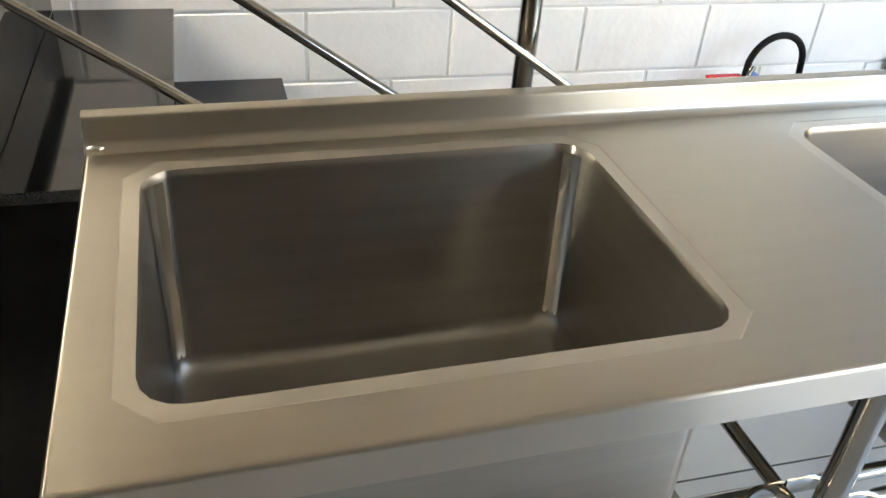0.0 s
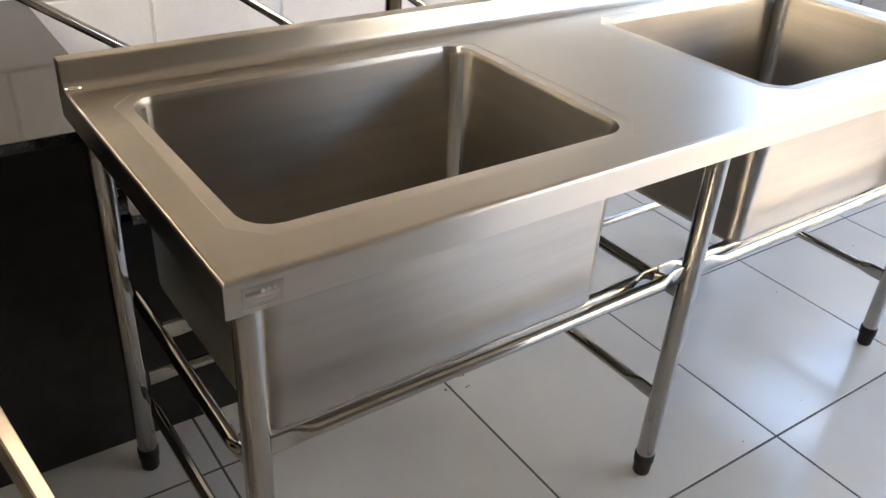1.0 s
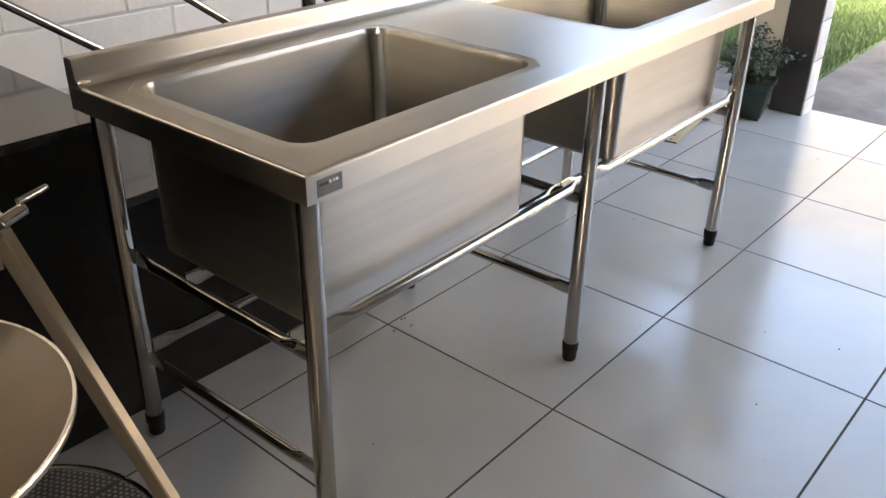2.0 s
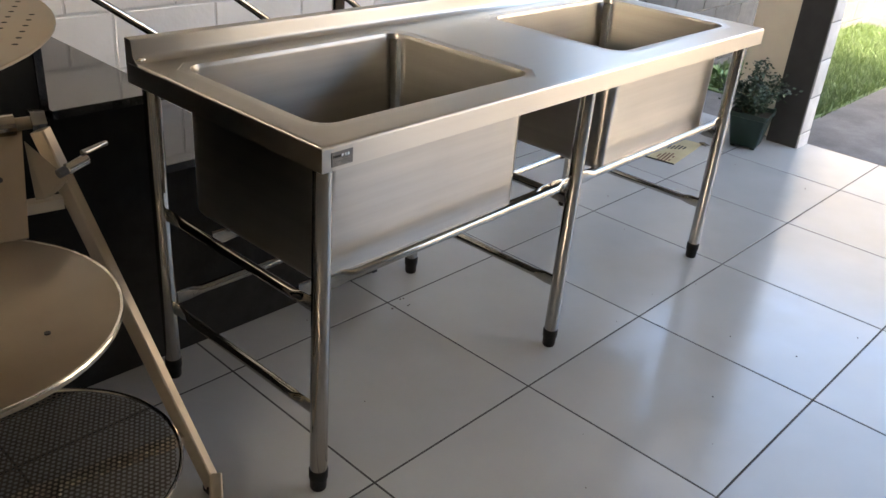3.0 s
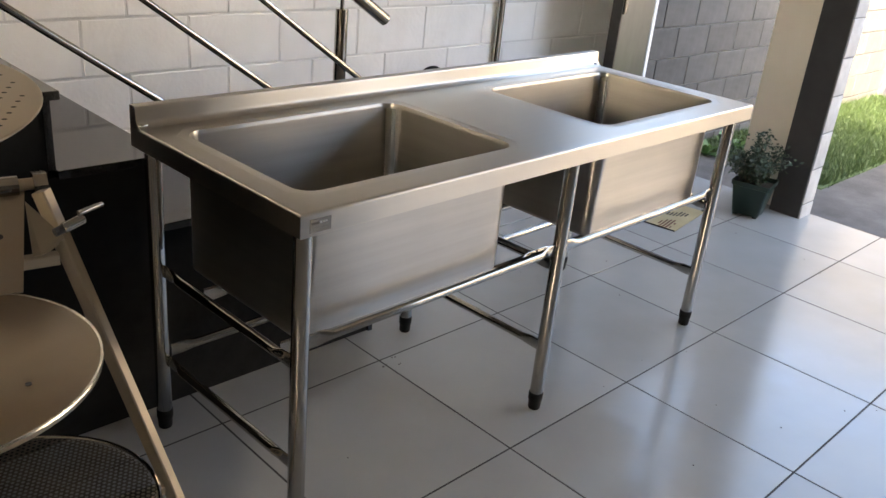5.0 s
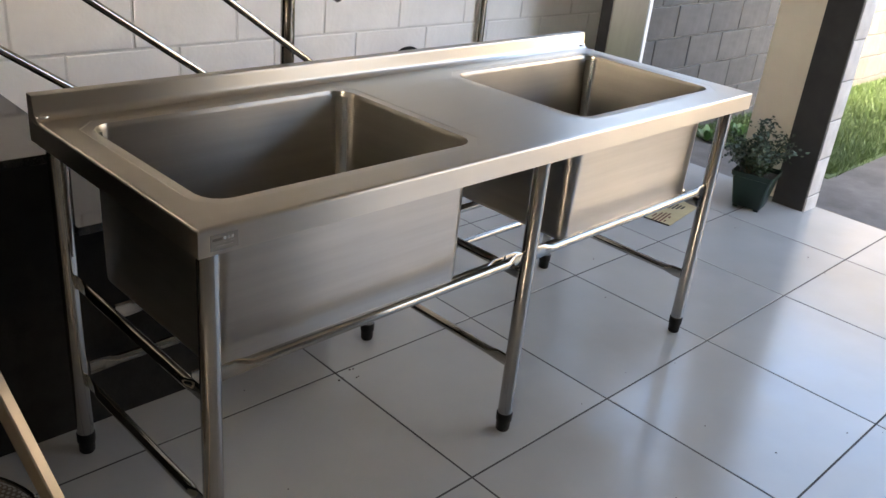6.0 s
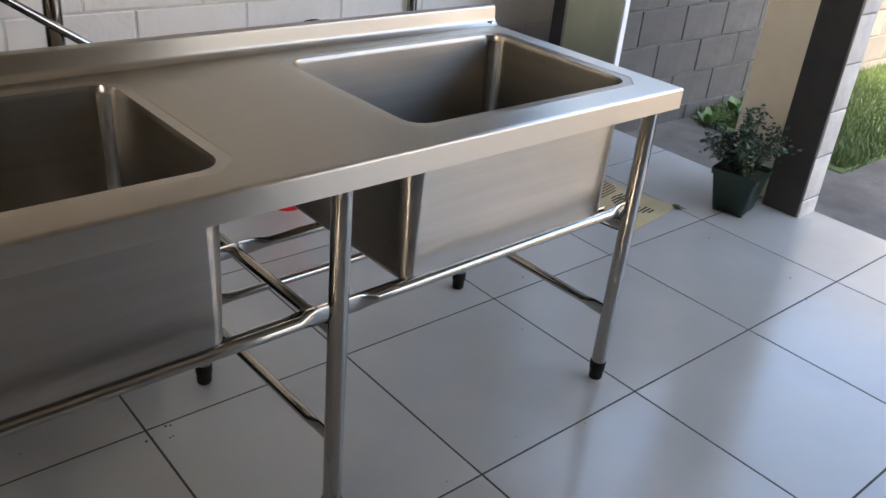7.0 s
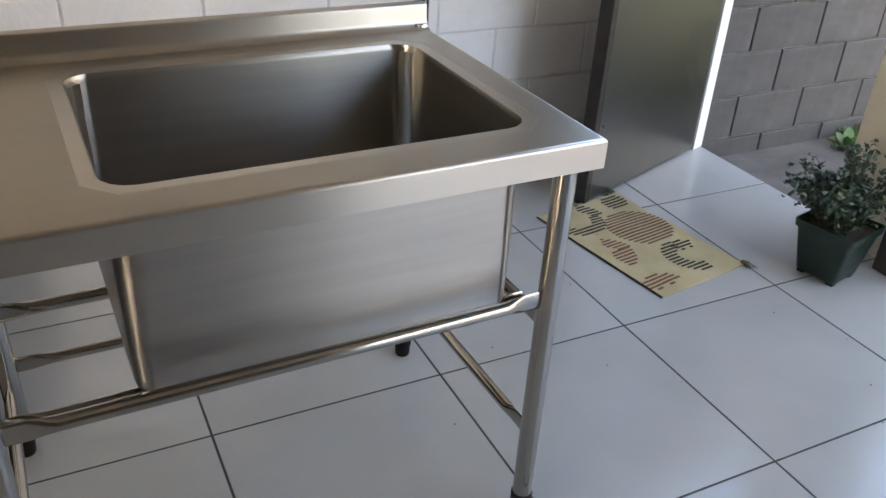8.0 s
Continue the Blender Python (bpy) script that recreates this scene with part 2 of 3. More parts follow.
floor = setting("floor", boxed((LEFT_X, FRONT_Y, GROUND - 0.1), (EDGE_X - 0.004, WALL_Y, -0.0009)), "grout", "light grey glossy ceramic floor tiles with dark thin joints", "floor")
ground = setting("ground", boxed((-400, -400, GROUND - 0.3), (400, 400, GROUND)), "paving", "worn grey concrete paving outside the porch", "paving")
lawn_soil = setting("lawn", boxed((4.45, 1.28, GROUND - 0.02), (8.1, 2.27, GROUND + 0.012), 0.01), "soil", "strip of dark earth under green lawn grass", "lawn")
# unseen roof, its front edge extended to shade the terrace, east edge admitting sky
bm = bmesh.new()
box(bm, (LEFT_X - 1.4, -3.9, ROOF), (3.15, 1.45, ROOF + 0.15))
box(bm, (-0.95, 1.45, ROOF), (3.15, WALL_Y + 0.3, ROOF + 0.15))
ceiling = setting("ceiling", bm, "ceiling", "warm beige painted porch ceiling", "ceiling")
# unseen open well where the stair climbs, added to let sky light in
bm = bmesh.new()
box(bm, (LEFT_X - 0.2, 1.30, ROOF + 0.152), (-0.95, 1.45, 3.3))
box(bm, (LEFT_X - 0.2, WALL_Y + 0.01, ROOF + 0.002), (-0.95, WALL_Y + 0.16, 4.3))
box(bm, (LEFT_X - 0.2, 1.452, ROOF + 0.002), (LEFT_X - 0.002, WALL_Y + 0.006, 3.6))
setting("stairwell_wall", bm, "plaster", "added unseen white walls round a skylight well over the stair", "wall")
wall_north = setting("wall_north", boxed((LEFT_X, WALL_Y + 0.0042, GROUND - 0.1), (EDGE_X, WALL_Y + 0.16, ROOF)), "white_joint", "white painted concrete block wall", "wall")
# unseen wall: cream tone and high opening added for warm light from the left
bm = bmesh.new()
for lo, hi in (((-2.3, GROUND - 0.1), (WALL_Y + 0.16, 1.45)), ((-2.3, 2.3), (WALL_Y + 0.16, ROOF)), ((-2.3, 1.45), (-2.1, 2.3)), ((-0.75, 1.45), (WALL_Y + 0.16, 2.3))):
    box(bm, (LEFT_X - 0.15, lo[0], lo[1]), (LEFT_X, hi[0], hi[1]))
wall_west = setting("wall_west", bm, "cream", "unseen cream end wall with an added high opening for warm sun", "wall")
# unseen; its dun tone and east end shape the dark reflections in the basins
wall_south = setting("wall_south", boxed((LEFT_X, -2.3, GROUND - 0.1), (2.4, -2.15, ROOF)), "dun", "unseen dun front wall added to darken reflections in the steel", "wall")
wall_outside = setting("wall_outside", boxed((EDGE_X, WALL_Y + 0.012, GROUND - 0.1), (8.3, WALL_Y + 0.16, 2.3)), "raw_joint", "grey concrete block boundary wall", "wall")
# added tall dun wall, holds low eastern sky glare off the steel
wall_far = setting("wall_far", boxed((14.0, -30, GROUND - 0.1), (14.4, 12, 5.8)), "dun", "added plain dun wall that blocks low eastern sky glare", "wall")

# unseen block added to hide southern sky; its edge places the basin reflections
building_south = setting("building_south", boxed((-8, -9.2, GROUND - 0.1), (4.9, -8.4, 4.6), 0.02), "dun", "added unseen dun block that hides the southern sky from the steel", "building")
# unseen cream slab added as a warm patch for the second basin to reflect
wall_beyond = setting("wall_beyond", boxed((9.4, -4.5, GROUND - 0.1), (9.6, -3.5, 4.6), 0.01), "cream", "added unseen cream wall that gives a warm reflection in the basin", "wall")


# ---- double sink table ----
L, D, TOP = 1.95, 0.70, 0.89
BASINS = ((0.079, 0.098, 0.774, 0.594), (1.182, 0.098, 1.868, 0.584))
LEG_X, LEG_Y = (0.048, 0.980, 1.915), (0.055, 0.664)


def cut_rect(x0, y0, x1, y1, z, o=0.024, c=0.045):
    """The outline round an opening, its corners cut straight."""
    X0, Y0, X1, Y1 = x0 - o, y0 - o, x1 + o, y1 + o
    pts = []
    for ax, ay, bx, by in ((X1 - c, Y0, X1, Y0 + c), (X1, Y1 - c, X1 - c, Y1), (X0 + c, Y1, X0, Y1 - c), (X0, Y0 + c, X0 + c, Y0)):
        pts += [Vector((ax + (bx - ax) * i / 4, ay + (by - ay) * i / 4, z)) for i in range(5)]
    return pts


def sink_table():
    t = thing("sink_table", "long brushed stainless steel double sink table on round legs", "sink table", pose(-0.158, 0.622, 0, 0, 0, 1.1))
    # worktop sheet with two rounded openings, a rolled front edge and end folds
    bm = bmesh.new()
    r = 0.007
    edges = []

    def ring(points):
        vs = [bm.verts.new(p) for p in points]
        es = [bm.edges.new((a, b)) for a, b in zip(vs, vs[1:] + vs[:1])]
        edges.extend(es)
        return vs

    yb = 0.652
    ring([(r, r, TOP), (L - r, r, TOP), (L - r, yb, TOP), (r, yb, TOP)])
    for b in BASINS:
        ring(cut_rect(*b, TOP))
    bmesh.ops.triangle_fill(bm, use_beauty=True, edges=edges)
    for f in bm.faces:
        if f.normal.z < 0:
            f.normal_flip()
    prof = [(r, 0.0)] + [(r - r * math.sin(radians(a)), -r + r * math.cos(radians(a))) for a in (22, 45, 68, 90)] + [(0.0, -0.052), (0.012, -0.052), (0.012, -0.012)]
    rings = []
    for o, dz in prof:
        rings.append([Vector((o, D - 0.002, TOP + dz)), Vector((o, o, TOP + dz)), Vector((L - o, o, TOP + dz)), Vector((L - o, D - 0.002, TOP + dz))])
    loft(bm, rings, closed_ring=False, cap=(False, False))
    part("worktop", bm, "steel_top", t, "brushed steel worktop", smooth=True, flat=True)
    # upstand along the back with a coved foot and folded top
    bm = bmesh.new()
    sec = [(0.650, 0.0005), (0.656, 0.002), (0.664, 0.009), (0.669, 0.017), (0.672, 0.047), (0.6745, 0.0515), (0.679, 0.053), (0.698, 0.053), (0.700, 0.050), (0.700, -0.04)]
    loft(bm, [[Vector((x, y, TOP + z)) for y, z in sec] for x in (0.0015, L - 0.0015)], closed_ring=False, cap=(False, False))
    for x in (0.0012, L - 0.0012):
        vs = [bm.verts.new((x, y, TOP + z)) for y, z in sec[:-1]] + [bm.verts.new((x, 0.700, TOP - 0.04)), bm.verts.new((x, 0.650, TOP - 0.04))]
        bm.faces.new(vs)
    part("upstand", bm, "steel_top", t, "folded steel upstand", smooth=True, flat=True)
    for x, sx in ((0.010, 1), (L - 0.010, -1)):
        bm = bmesh.new()
        bmesh.ops.create_icosphere(bm, subdivisions=3, radius=1.0)
        for v in bm.verts:
            k = 1 + 0.25 * noise.noise(v.co * 2.3 + Vector((x, 0, 0)))
            v.co = Vector((x + sx * 0.006 + 0.014 * v.co.x * k, 0.663 + 0.006 * v.co.y * k, TOP + 0.006 + 0.005 * v.co.z * k))
        part("weld_spot", bm, "steel_corner", t, "bright ground weld spot", smooth=True)
    # basins: inner skin, rolled rim, outer skin
    for x0, y0, x1, y1 in BASINS:
        bm = bmesh.new()
        zb, rad = 0.517, 0.05
        inner = []
        for z, inset, cr in ((TOP - 0.0018, 0.0, rad), (TOP - 0.006, 0.0015, rad - 0.004), (TOP - 0.014, 0.004, 0.042), (0.60, 0.008, 0.036), (0.556, 0.009, 0.036), (0.540, 0.013, 0.04), (0.530, 0.022, 0.045), (0.526, 0.034, 0.05), (0.525, 0.06, 0.05)):
            inner.append(round_rect(x0 + inset, y0 + inset, x1 - inset, y1 - inset - 0.045 * (TOP - z) * (1 if z > 0.55 else 0.9), cr, z))
        outer = []
        for z, inset, cr in ((TOP - 0.005, -0.001, rad), (0.60, 0.0055, 0.030), (0.536, 0.0065, 0.028), (0.527, 0.0085, 0.03), (0.5205, 0.0135, 0.034), (zb + 0.0008, 0.021, 0.04), (zb, 0.06, 0.05)):
            outer.append(round_rect(x0 + inset, y0 + inset, x1 - inset, y1 - inset, cr, z))
        loft(bm, [list(reversed(k)) for k in inner], cap=(False, True))
        loft(bm, outer, cap=(False, True))
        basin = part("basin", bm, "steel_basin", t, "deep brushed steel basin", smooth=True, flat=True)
        # ground weld seams down the four inner corners
        for cx, cy, sx, sy in ((x0, y0, 1, 1), (x1, y0, -1, 1), (x1, y1, -1, -1), (x0, y1, 1, -1)):
            bm = bmesh.new()
            rows = []
            for i in range(12):
                z = 0.545 + (TOP - 0.016 - 0.545) * i / 11
                ins = 0.0084 - 0.0044 * max(0, (z - 0.6) / 0.28)
                cr = 0.036 + 0.006 * max(0, (z - 0.6) / 0.28)
                mx, my = cx + sx * (ins + cr), cy + sy * (ins + cr) - (0.045 * (TOP - z) if sy < 0 else 0.0)
                wob = 4 * noise.noise((z * 40, cx * 7, cy))
                rows.append([Vector((mx - sx * (cr - 0.0009) * math.cos(radians(a + wob)), my - sy * (cr - 0.0009) * math.sin(radians(a + wob)), z)) for a in (22, 35, 45, 55, 68)])
            loft(bm, rows, closed_ring=False, cap=(False, False))
            part("weld_seam", bm, "steel_corner", basin, "bright ground weld seam", smooth=True)
        # ground band of the deck round the opening, cut at the corners
        bm = bmesh.new()
        hole = round_rect(x0, y0, x1, y1, rad, TOP - 0.0018, 4)
        outline = cut_rect(x0, y0, x1, y1, TOP)
        step = [(p + (Vector(((x0 + x1) / 2, (y0 + y1) / 2, p.z)) - p).normalized() * 0.0022) - Vector((0, 0, 0.0009)) for p in outline]
        loft(bm, [outline, step, hole], cap=(False, False))
        part("ground_band", bm, "steel_weld", basin, "ground steel band")
    # legs and feet
    for lx in LEG_X:
        for y in LEG_Y:
            x = lx - (0.01 if lx < 0.1 and y > 0.3 else 0.0)
            leg = part("leg", tubed([(x, y, 0.045), (x, y, 0.848)], 0.0207, 24), "steel_tube", t, "", smooth=True)
            part("foot", tubed([(x, y, 0), (x, y, 0.004), (x, y, 0.03), (x, y, 0.034), (x, y, 0.058), (x, y, 0.061)], [0.0175, 0.0195, 0.0205, 0.0226, 0.023, 0.0211], 20), "rubber", leg, "black rubber foot", smooth=True)
    # rails with pressed ends
    def rail(p, q, r=0.0127):
        part("rail", pressed_rail(p, q, r), "steel_tube", t, "", smooth=True)

    e = 0.017
    for x in LEG_X:
        rail((x, LEG_Y[0] + e, 0.497), (x, LEG_Y[1] - e, 0.497))
        rail((x, LEG_Y[0] + e, 0.222), (x, LEG_Y[1] - e, 0.222))
    for a, b in zip(LEG_X, LEG_X[1:]):
        rail((a + e, LEG_Y[0], 0.555), (b - e, LEG_Y[0], 0.555))
        rail((a + e, LEG_Y[1], 0.242), (b - e, LEG_Y[1], 0.242))
        for y in (0.135, 0.46):
            rail((a + 0.004, y, 0.504), (b - 0.004, y, 0.504))
    part("weld_slot", boxed((L - 0.034, 0.661, TOP + 0.003), (L - 0.018, 0.668, TOP + 0.011), 0.001), "black_metal", t, "dark weld slot")
    # maker's plate on the front fold
    plate = part("label_plate", boxed((0.022, -0.0012, TOP - 0.044), (0.076, -0.0002, TOP - 0.014), 0.0004, 1), "tag", t, "small silver label plate with dark print")
    for i in range(3):
        part("print_mark", boxed((0.047 + i * 0.0075, -0.0016, TOP - 0.0255), (0.0515 + i * 0.0075, -0.0011, TOP - 0.0205)), "steel_corner", plate, "pale print")
    part("print_bar", boxed((0.026, -0.0016, TOP - 0.026), (0.045, -0.0011, TOP - 0.021)), "ink", plate, "black print")
    for z, a, b in ((0.031, 0.028, 0.070), (0.037, 0.031, 0.066)):
        part("print_line", boxed((a, -0.0016, TOP - z - 0.0012), (b, -0.0011, TOP - z + 0.0012)), "grey_ink", plate)
    return t


sink_table()


# ---- stair with railing ----
RISE, RUN, STAIR_Y = 0.196, 0.263, 1.365


def staircase():
    s = thing("staircase", "black polished granite stair climbing along the white wall", "stairs")
    for i in range(8):
        nose = 0.735 - i * RUN
        z = RISE * (i + 1)
        end = nose - RUN - 0.02 if i < 7 else LEFT_X + 0.03
        part("tread", boxed((end, STAIR_Y, z - 0.022), (nose, WALL_Y - 0.003, z), 0.002), "granite", s, "polished black granite tread")
        part("riser", boxed((nose - 0.038, STAIR_Y + 0.012, z - RISE), (nose - 0.02, WALL_Y - 0.003, z - 0.022)), "granite", s)
        # near-black body below the treads
        part("stair_body", boxed((end - 0.018, STAIR_Y + 0.02, 0), (nose - 0.038, WALL_Y - 0.004, z - 0.022)), "black_side", s)
    return s


staircase()


def stair_railing():
    s = thing("stair_railing", "polished stainless steel stair railing with sloping bars", "railing")
    y, slope = 1.458, -0.70
    foot = RISE
    part("post", tubed([(0.58, y, foot + 0.006), (0.58, y, 1.125)], 0.0195, 20), "steel_tube", s, "upright steel post", smooth=True)
    part("base_plate", tubed([(0.58, y, foot), (0.58, y, foot + 0.006)], 0.045, 24), "steel_tube", s, smooth=True)
    part("pin", tubed([(0.58, y, 1.12), (0.58, y, 1.19)], 0.006, 10), "steel_tube", s)
    for x0 in (-0.015, 0.325, 0.66):
        # each bar runs parallel to the stair, down to the post line
        z0 = 0.897
        xa, xb = max(x0 - 2.2, -1.05), min(0.60 if x0 < 0.5 else 0.70, 0.72)
        part("bar", tubed([(xa, y - 0.026, z0 + slope * (xa - x0)), (xb, y - 0.026, z0 + slope * (xb - x0))], 0.0095, 12), "steel_tube", s, smooth=True)
    hx = 0.755
    part("handrail", tubed([(hx - 1.8, y, 1.085 + 0.64 * 1.8), (hx, y, 1.085), (hx + 0.001, y, 1.084)], [0.0205, 0.0205, 0.018], 20), "steel_tube", s, "thick tubular handrail", smooth=True)
    part("post", tubed([(-0.95, y, RISE * 7), (-0.95, y, 2.17)], 0.0195, 20), "steel_tube", s, "upright steel post", smooth=True)
    return s


stair_railing()


# ---- round tilting stand with plates ----
def steel_stand():
    s = thing("steel_stand", "stainless steel stand with round plates, hinge and square tube legs", "stand")
    cx, cy, R, z = -0.808, 0.773, 0.284, 0.70
    bm = bmesh.new()
    ring = lambda rad, zz, k=64: [Vector((cx + rad * math.cos(2 * math.pi * i / k), cy + rad * math.sin(2 * math.pi * i / k), zz)) for i in range(k)]
    loft(bm, [ring(R - 0.004, z - 0.014), ring(R, z - 0.011), ring(R, z - 0.002), ring(R - 0.003, z)])
    plate = part("round_plate", bm, "steel_warm", s, "round satin steel plate", smooth=True)
    bm = bmesh.new()
    k = 200
    rows = [[Vector((cx + (R + d + 0.0008 * noise.noise((i * 0.9, d * 900, 3))) * math.cos(2 * math.pi * i / k), cy + (R + d) * math.sin(2 * math.pi * i / k), z + h + 0.001 * noise.noise((i * 0.7, 5, 1)))) for i in range(k)] for d, h in ((-0.004, 0.0004), (0.0005, 0.0012), (0.002, -0.002), (0.0006, -0.004))]
    loft(bm, rows, cap=(False, False))
    part("weld_bead", bm, "steel_corner", plate, "rough bright weld bead", smooth=True)
    part("bolt_mark", tubed([(-0.685, 0.63, z), (-0.685, 0.63, z + 0.002)], 0.005, 10), "black_metal", plate)
    # leaning back plate with rolled hinge tube
    bm = bmesh.new()
    a, b = Vector((-0.575, 0.955, 0.70)), Vector((-0.50, 1.115, 0.848))
    off = Vector((-0.62, 0.10, 0.0))
    n = (b - a).cross(off).normalized() * 0.003
    loft(bm, [[a + n, b + n, b - n, a - n], [a + off + n, b + off + n, b + off - n, a + off - n]])
    part("back_plate", bm, "steel_warm", s, "satin steel back plate")
    part("hinge_tube", tubed([b + off + Vector((0, 0, 0.012)), b + Vector((-0.012, 0.0, 0.012))], 0.021, 20), "steel_tube", s, "round hinge tube", smooth=True)
    part("hinge_pin", tubed([b + Vector((-0.012, 0, 0.012)), b + Vector((0.02, -0.005, 0.012))], 0.0125, 16), "steel_warm", s, smooth=True)
    hx = b + Vector((0.016, -0.004, 0.014))
    part("hex_nut", tubed([hx, hx + Vector((0.026, -0.004, 0))], 0.024, 6), "steel_tube", s, "bright hexagonal nut")
    # ear plate with clamp lever
    bm = bmesh.new()
    top, tip, low = Vector((-0.529, 1.03, 0.856)), Vector((-0.472, 1.0, 0.777)), Vector((-0.532, 1.01, 0.746))
    sag = lambda k: tip.lerp(low, k) + Vector((0, 0, -0.05 * k * (1 - k)))
    arc = [top, tip + Vector((-0.004, 0, 0.008)), tip + Vector((0.001, 0, -0.002))] + [sag(k) for k in (0.08, 0.25, 0.5, 0.75, 1)]
    nn = (tip - top).cross(low - top).normalized() * -0.003
    loft(bm, [[q + nn for q in arc], [q - nn for q in arc]])
    ear = part("ear_plate", bm, "steel_warm", s, "curved steel ear plate")
    hole = tip.lerp((top + low) / 2, 0.27)
    nf = nn if nn.y < 0 else -nn
    # black disc on the uncut ear, the hole's inner shade as colour
    part("bolt_hole", tubed([hole, hole + nf * 1.3], 0.007, 14), "black_metal", ear)
    k0, k1 = Vector((-0.485, 0.99, 0.797)), Vector((-0.431, 1.0, 0.809))
    d = (k1 - k0).normalized()
    part("clamp_screw", tubed([k0 - d * 0.008, k0 + d * 0.012], 0.009, 12), "black_metal", s, smooth=True)
    part("clamp_knob", tubed([k0 + d * 0.01, k0 + d * 0.012, k1, k1 + d * 0.002], [0.0095, 0.0115, 0.0115, 0.0095], 18), "steel_tube", s, smooth=True)
    part("clamp_lever", tubed([(-0.438, 1.0, 0.822), (-0.385, 1.01, 0.828), (-0.382, 1.0105, 0.8284)], [0.0062, 0.0062, 0.004], 12), "steel_tube", s, "small rod lever", smooth=True)
    wall = a + off * 0.07
    # another black disc for a shaded hole, back plate left whole
    part("bolt_hole", tubed([wall.lerp(b + off * 0.07, 0.55) - n * 0.5, wall.lerp(b + off * 0.07, 0.55) + n * 1.2], 0.006, 12), "black_metal", s)

    def square_tube(p, q, w, name, label="", mat="steel_leg"):
        p, q = Vector(p), Vector(q)
        u, sd, up = frame_of(q - p)
        bm = bmesh.new()
        ring4 = lambda c, k: [c + k * (sd * i + up * j) for i, j in ((-1, -0.8), (-0.8, -1), (0.8, -1), (1, -0.8), (1, 0.8), (0.8, 1), (-0.8, 1), (-1, 0.8))]
        loft(bm, [ring4(p, w / 2), ring4(q, w / 2)])
        return part(name, bm, mat, s, label)

    foot = Vector((-0.302, 0.83, 0.02))
    leg = square_tube((-0.483, 1.069, 0.857), foot, 0.03, "leg", "square steel tube leg")
    part("foot", boxed((foot.x - 0.018, foot.y - 0.018, 0), (foot.x + 0.018, foot.y + 0.018, 0.025), 0.004), "rubber", leg, "black rubber foot")
    square_tube((-0.30, 0.82, 0.045), (-0.62, 0.30, 0.045), 0.03, "base_bar")
    square_tube((-0.475, 1.03, 0.72), (-1.1, 1.13, 0.72), 0.025, "cross_bar")
    square_tube((-1.12, 1.18, 0.875), (-1.32, 0.93, 0.02), 0.03, "leg")
    square_tube((-1.32, 0.93, 0.045), (-0.62, 0.30, 0.045), 0.03, "base_bar")
    # perforated tray low down
    tx, ty, tr, tz = -0.635, 0.93, 0.277, 0.19
    bm = bmesh.new()
    tube(bm, [(tx + tr * math.cos(2 * math.pi * i / 64), ty + tr * math.sin(2 * math.pi * i / 64), tz) for i in range(65)], 0.005, 8, (False, False))
    tray = part("tray_ring", bm, "steel_tube", s, "thin wire ring", smooth=True)
    verts, faces = [], []
    step, hole = 0.0125, 0.0041
    n = int(tr / step) + 1
    for j in range(-n, n + 1):
        for i in range(-n, n + 1):
            px, py = (i + 0.5 * (j % 2)) * step, j * step * 0.87
            if math.hypot(px, py) > tr - 0.008:
                continue
            base = len(verts)
            for a in range(6):
                t = math.pi / 6 + a * math.pi / 3
                verts.append((tx + px + step * 0.577 * math.cos(t), ty + py + step * 0.577 * math.sin(t), tz))
            for a in range(6):
                t = math.pi / 6 + a * math.pi / 3
                verts.append((tx + px + hole * math.cos(t), ty + py + hole * math.sin(t), tz))
            for a in range(6):
                c = (a + 1) % 6
                faces.append((base + a, base + c, base + 6 + c, base + 6 + a))
    me = bpy.data.meshes.new("perforated_sheet")
    me.from_pydata(verts, [], faces)
    me.materials.append(M["dark_steel"])
    sheet = tagged(new("perforated_sheet", me), "fine perforated steel sheet")
    sheet.parent = s
    square_tube((-0.352, 0.862, 0.165), (-0.99, 0.95, 0.165), 0.024, "tray_bar")
    square_tube((-0.62, 0.90, 0.165), (-0.78, 0.60, 0.165), 0.024, "tray_bar")
    part("hook_rod", tubed([(-0.745, 0.62, 0.05), (-0.725, 0.70, 0.20)], 0.006, 10), "steel_tube", s)
    # perforated upper disc on its rear post
    ux, uy, ur, uz = -1.027, 0.66, 0.396, 1.20
    bm = bmesh.new()
    ring2 = lambda rad, zz, k=72: [Vector((ux + rad * math.cos(2 * math.pi * i / k), uy + rad * math.sin(2 * math.pi * i / k), zz)) for i in range(k)]
    loft(bm, [ring2(ur - 0.001, uz - 0.004), ring2(ur, uz - 0.003), ring2(ur, uz - 0.001), ring2(ur - 0.001, uz)])
    disc = part("perforated_disc", bm, "steel_warm", s, "round tan steel disc with rows of small holes", smooth=True)
    # holes are flat black discs on the disc, their shade given by colour
    bm = bmesh.new()
    for j in range(-16, 17):
        for i in range(-15, 16):
            px, py = (i + 0.5 * (j % 2)) * 0.028, j * 0.0245
            if math.hypot(px, py) < ur - 0.02:
                c = Vector((ux + px, uy + py, uz + 0.0004))
                bm.faces.new([bm.verts.new(c + 0.0036 * Vector((math.cos(a), math.sin(a), 0))) for a in (math.pi / 4 * q for q in range(8))])
    tagged(part("drilled_holes", bm, "rubber", disc, "small dark drilled holes"), kind="stuff")
    square_tube((-1.12, 1.16, 0.04), (-1.12, 1.04, 1.20), 0.04, "rear_post")
    return s


steel_stand()


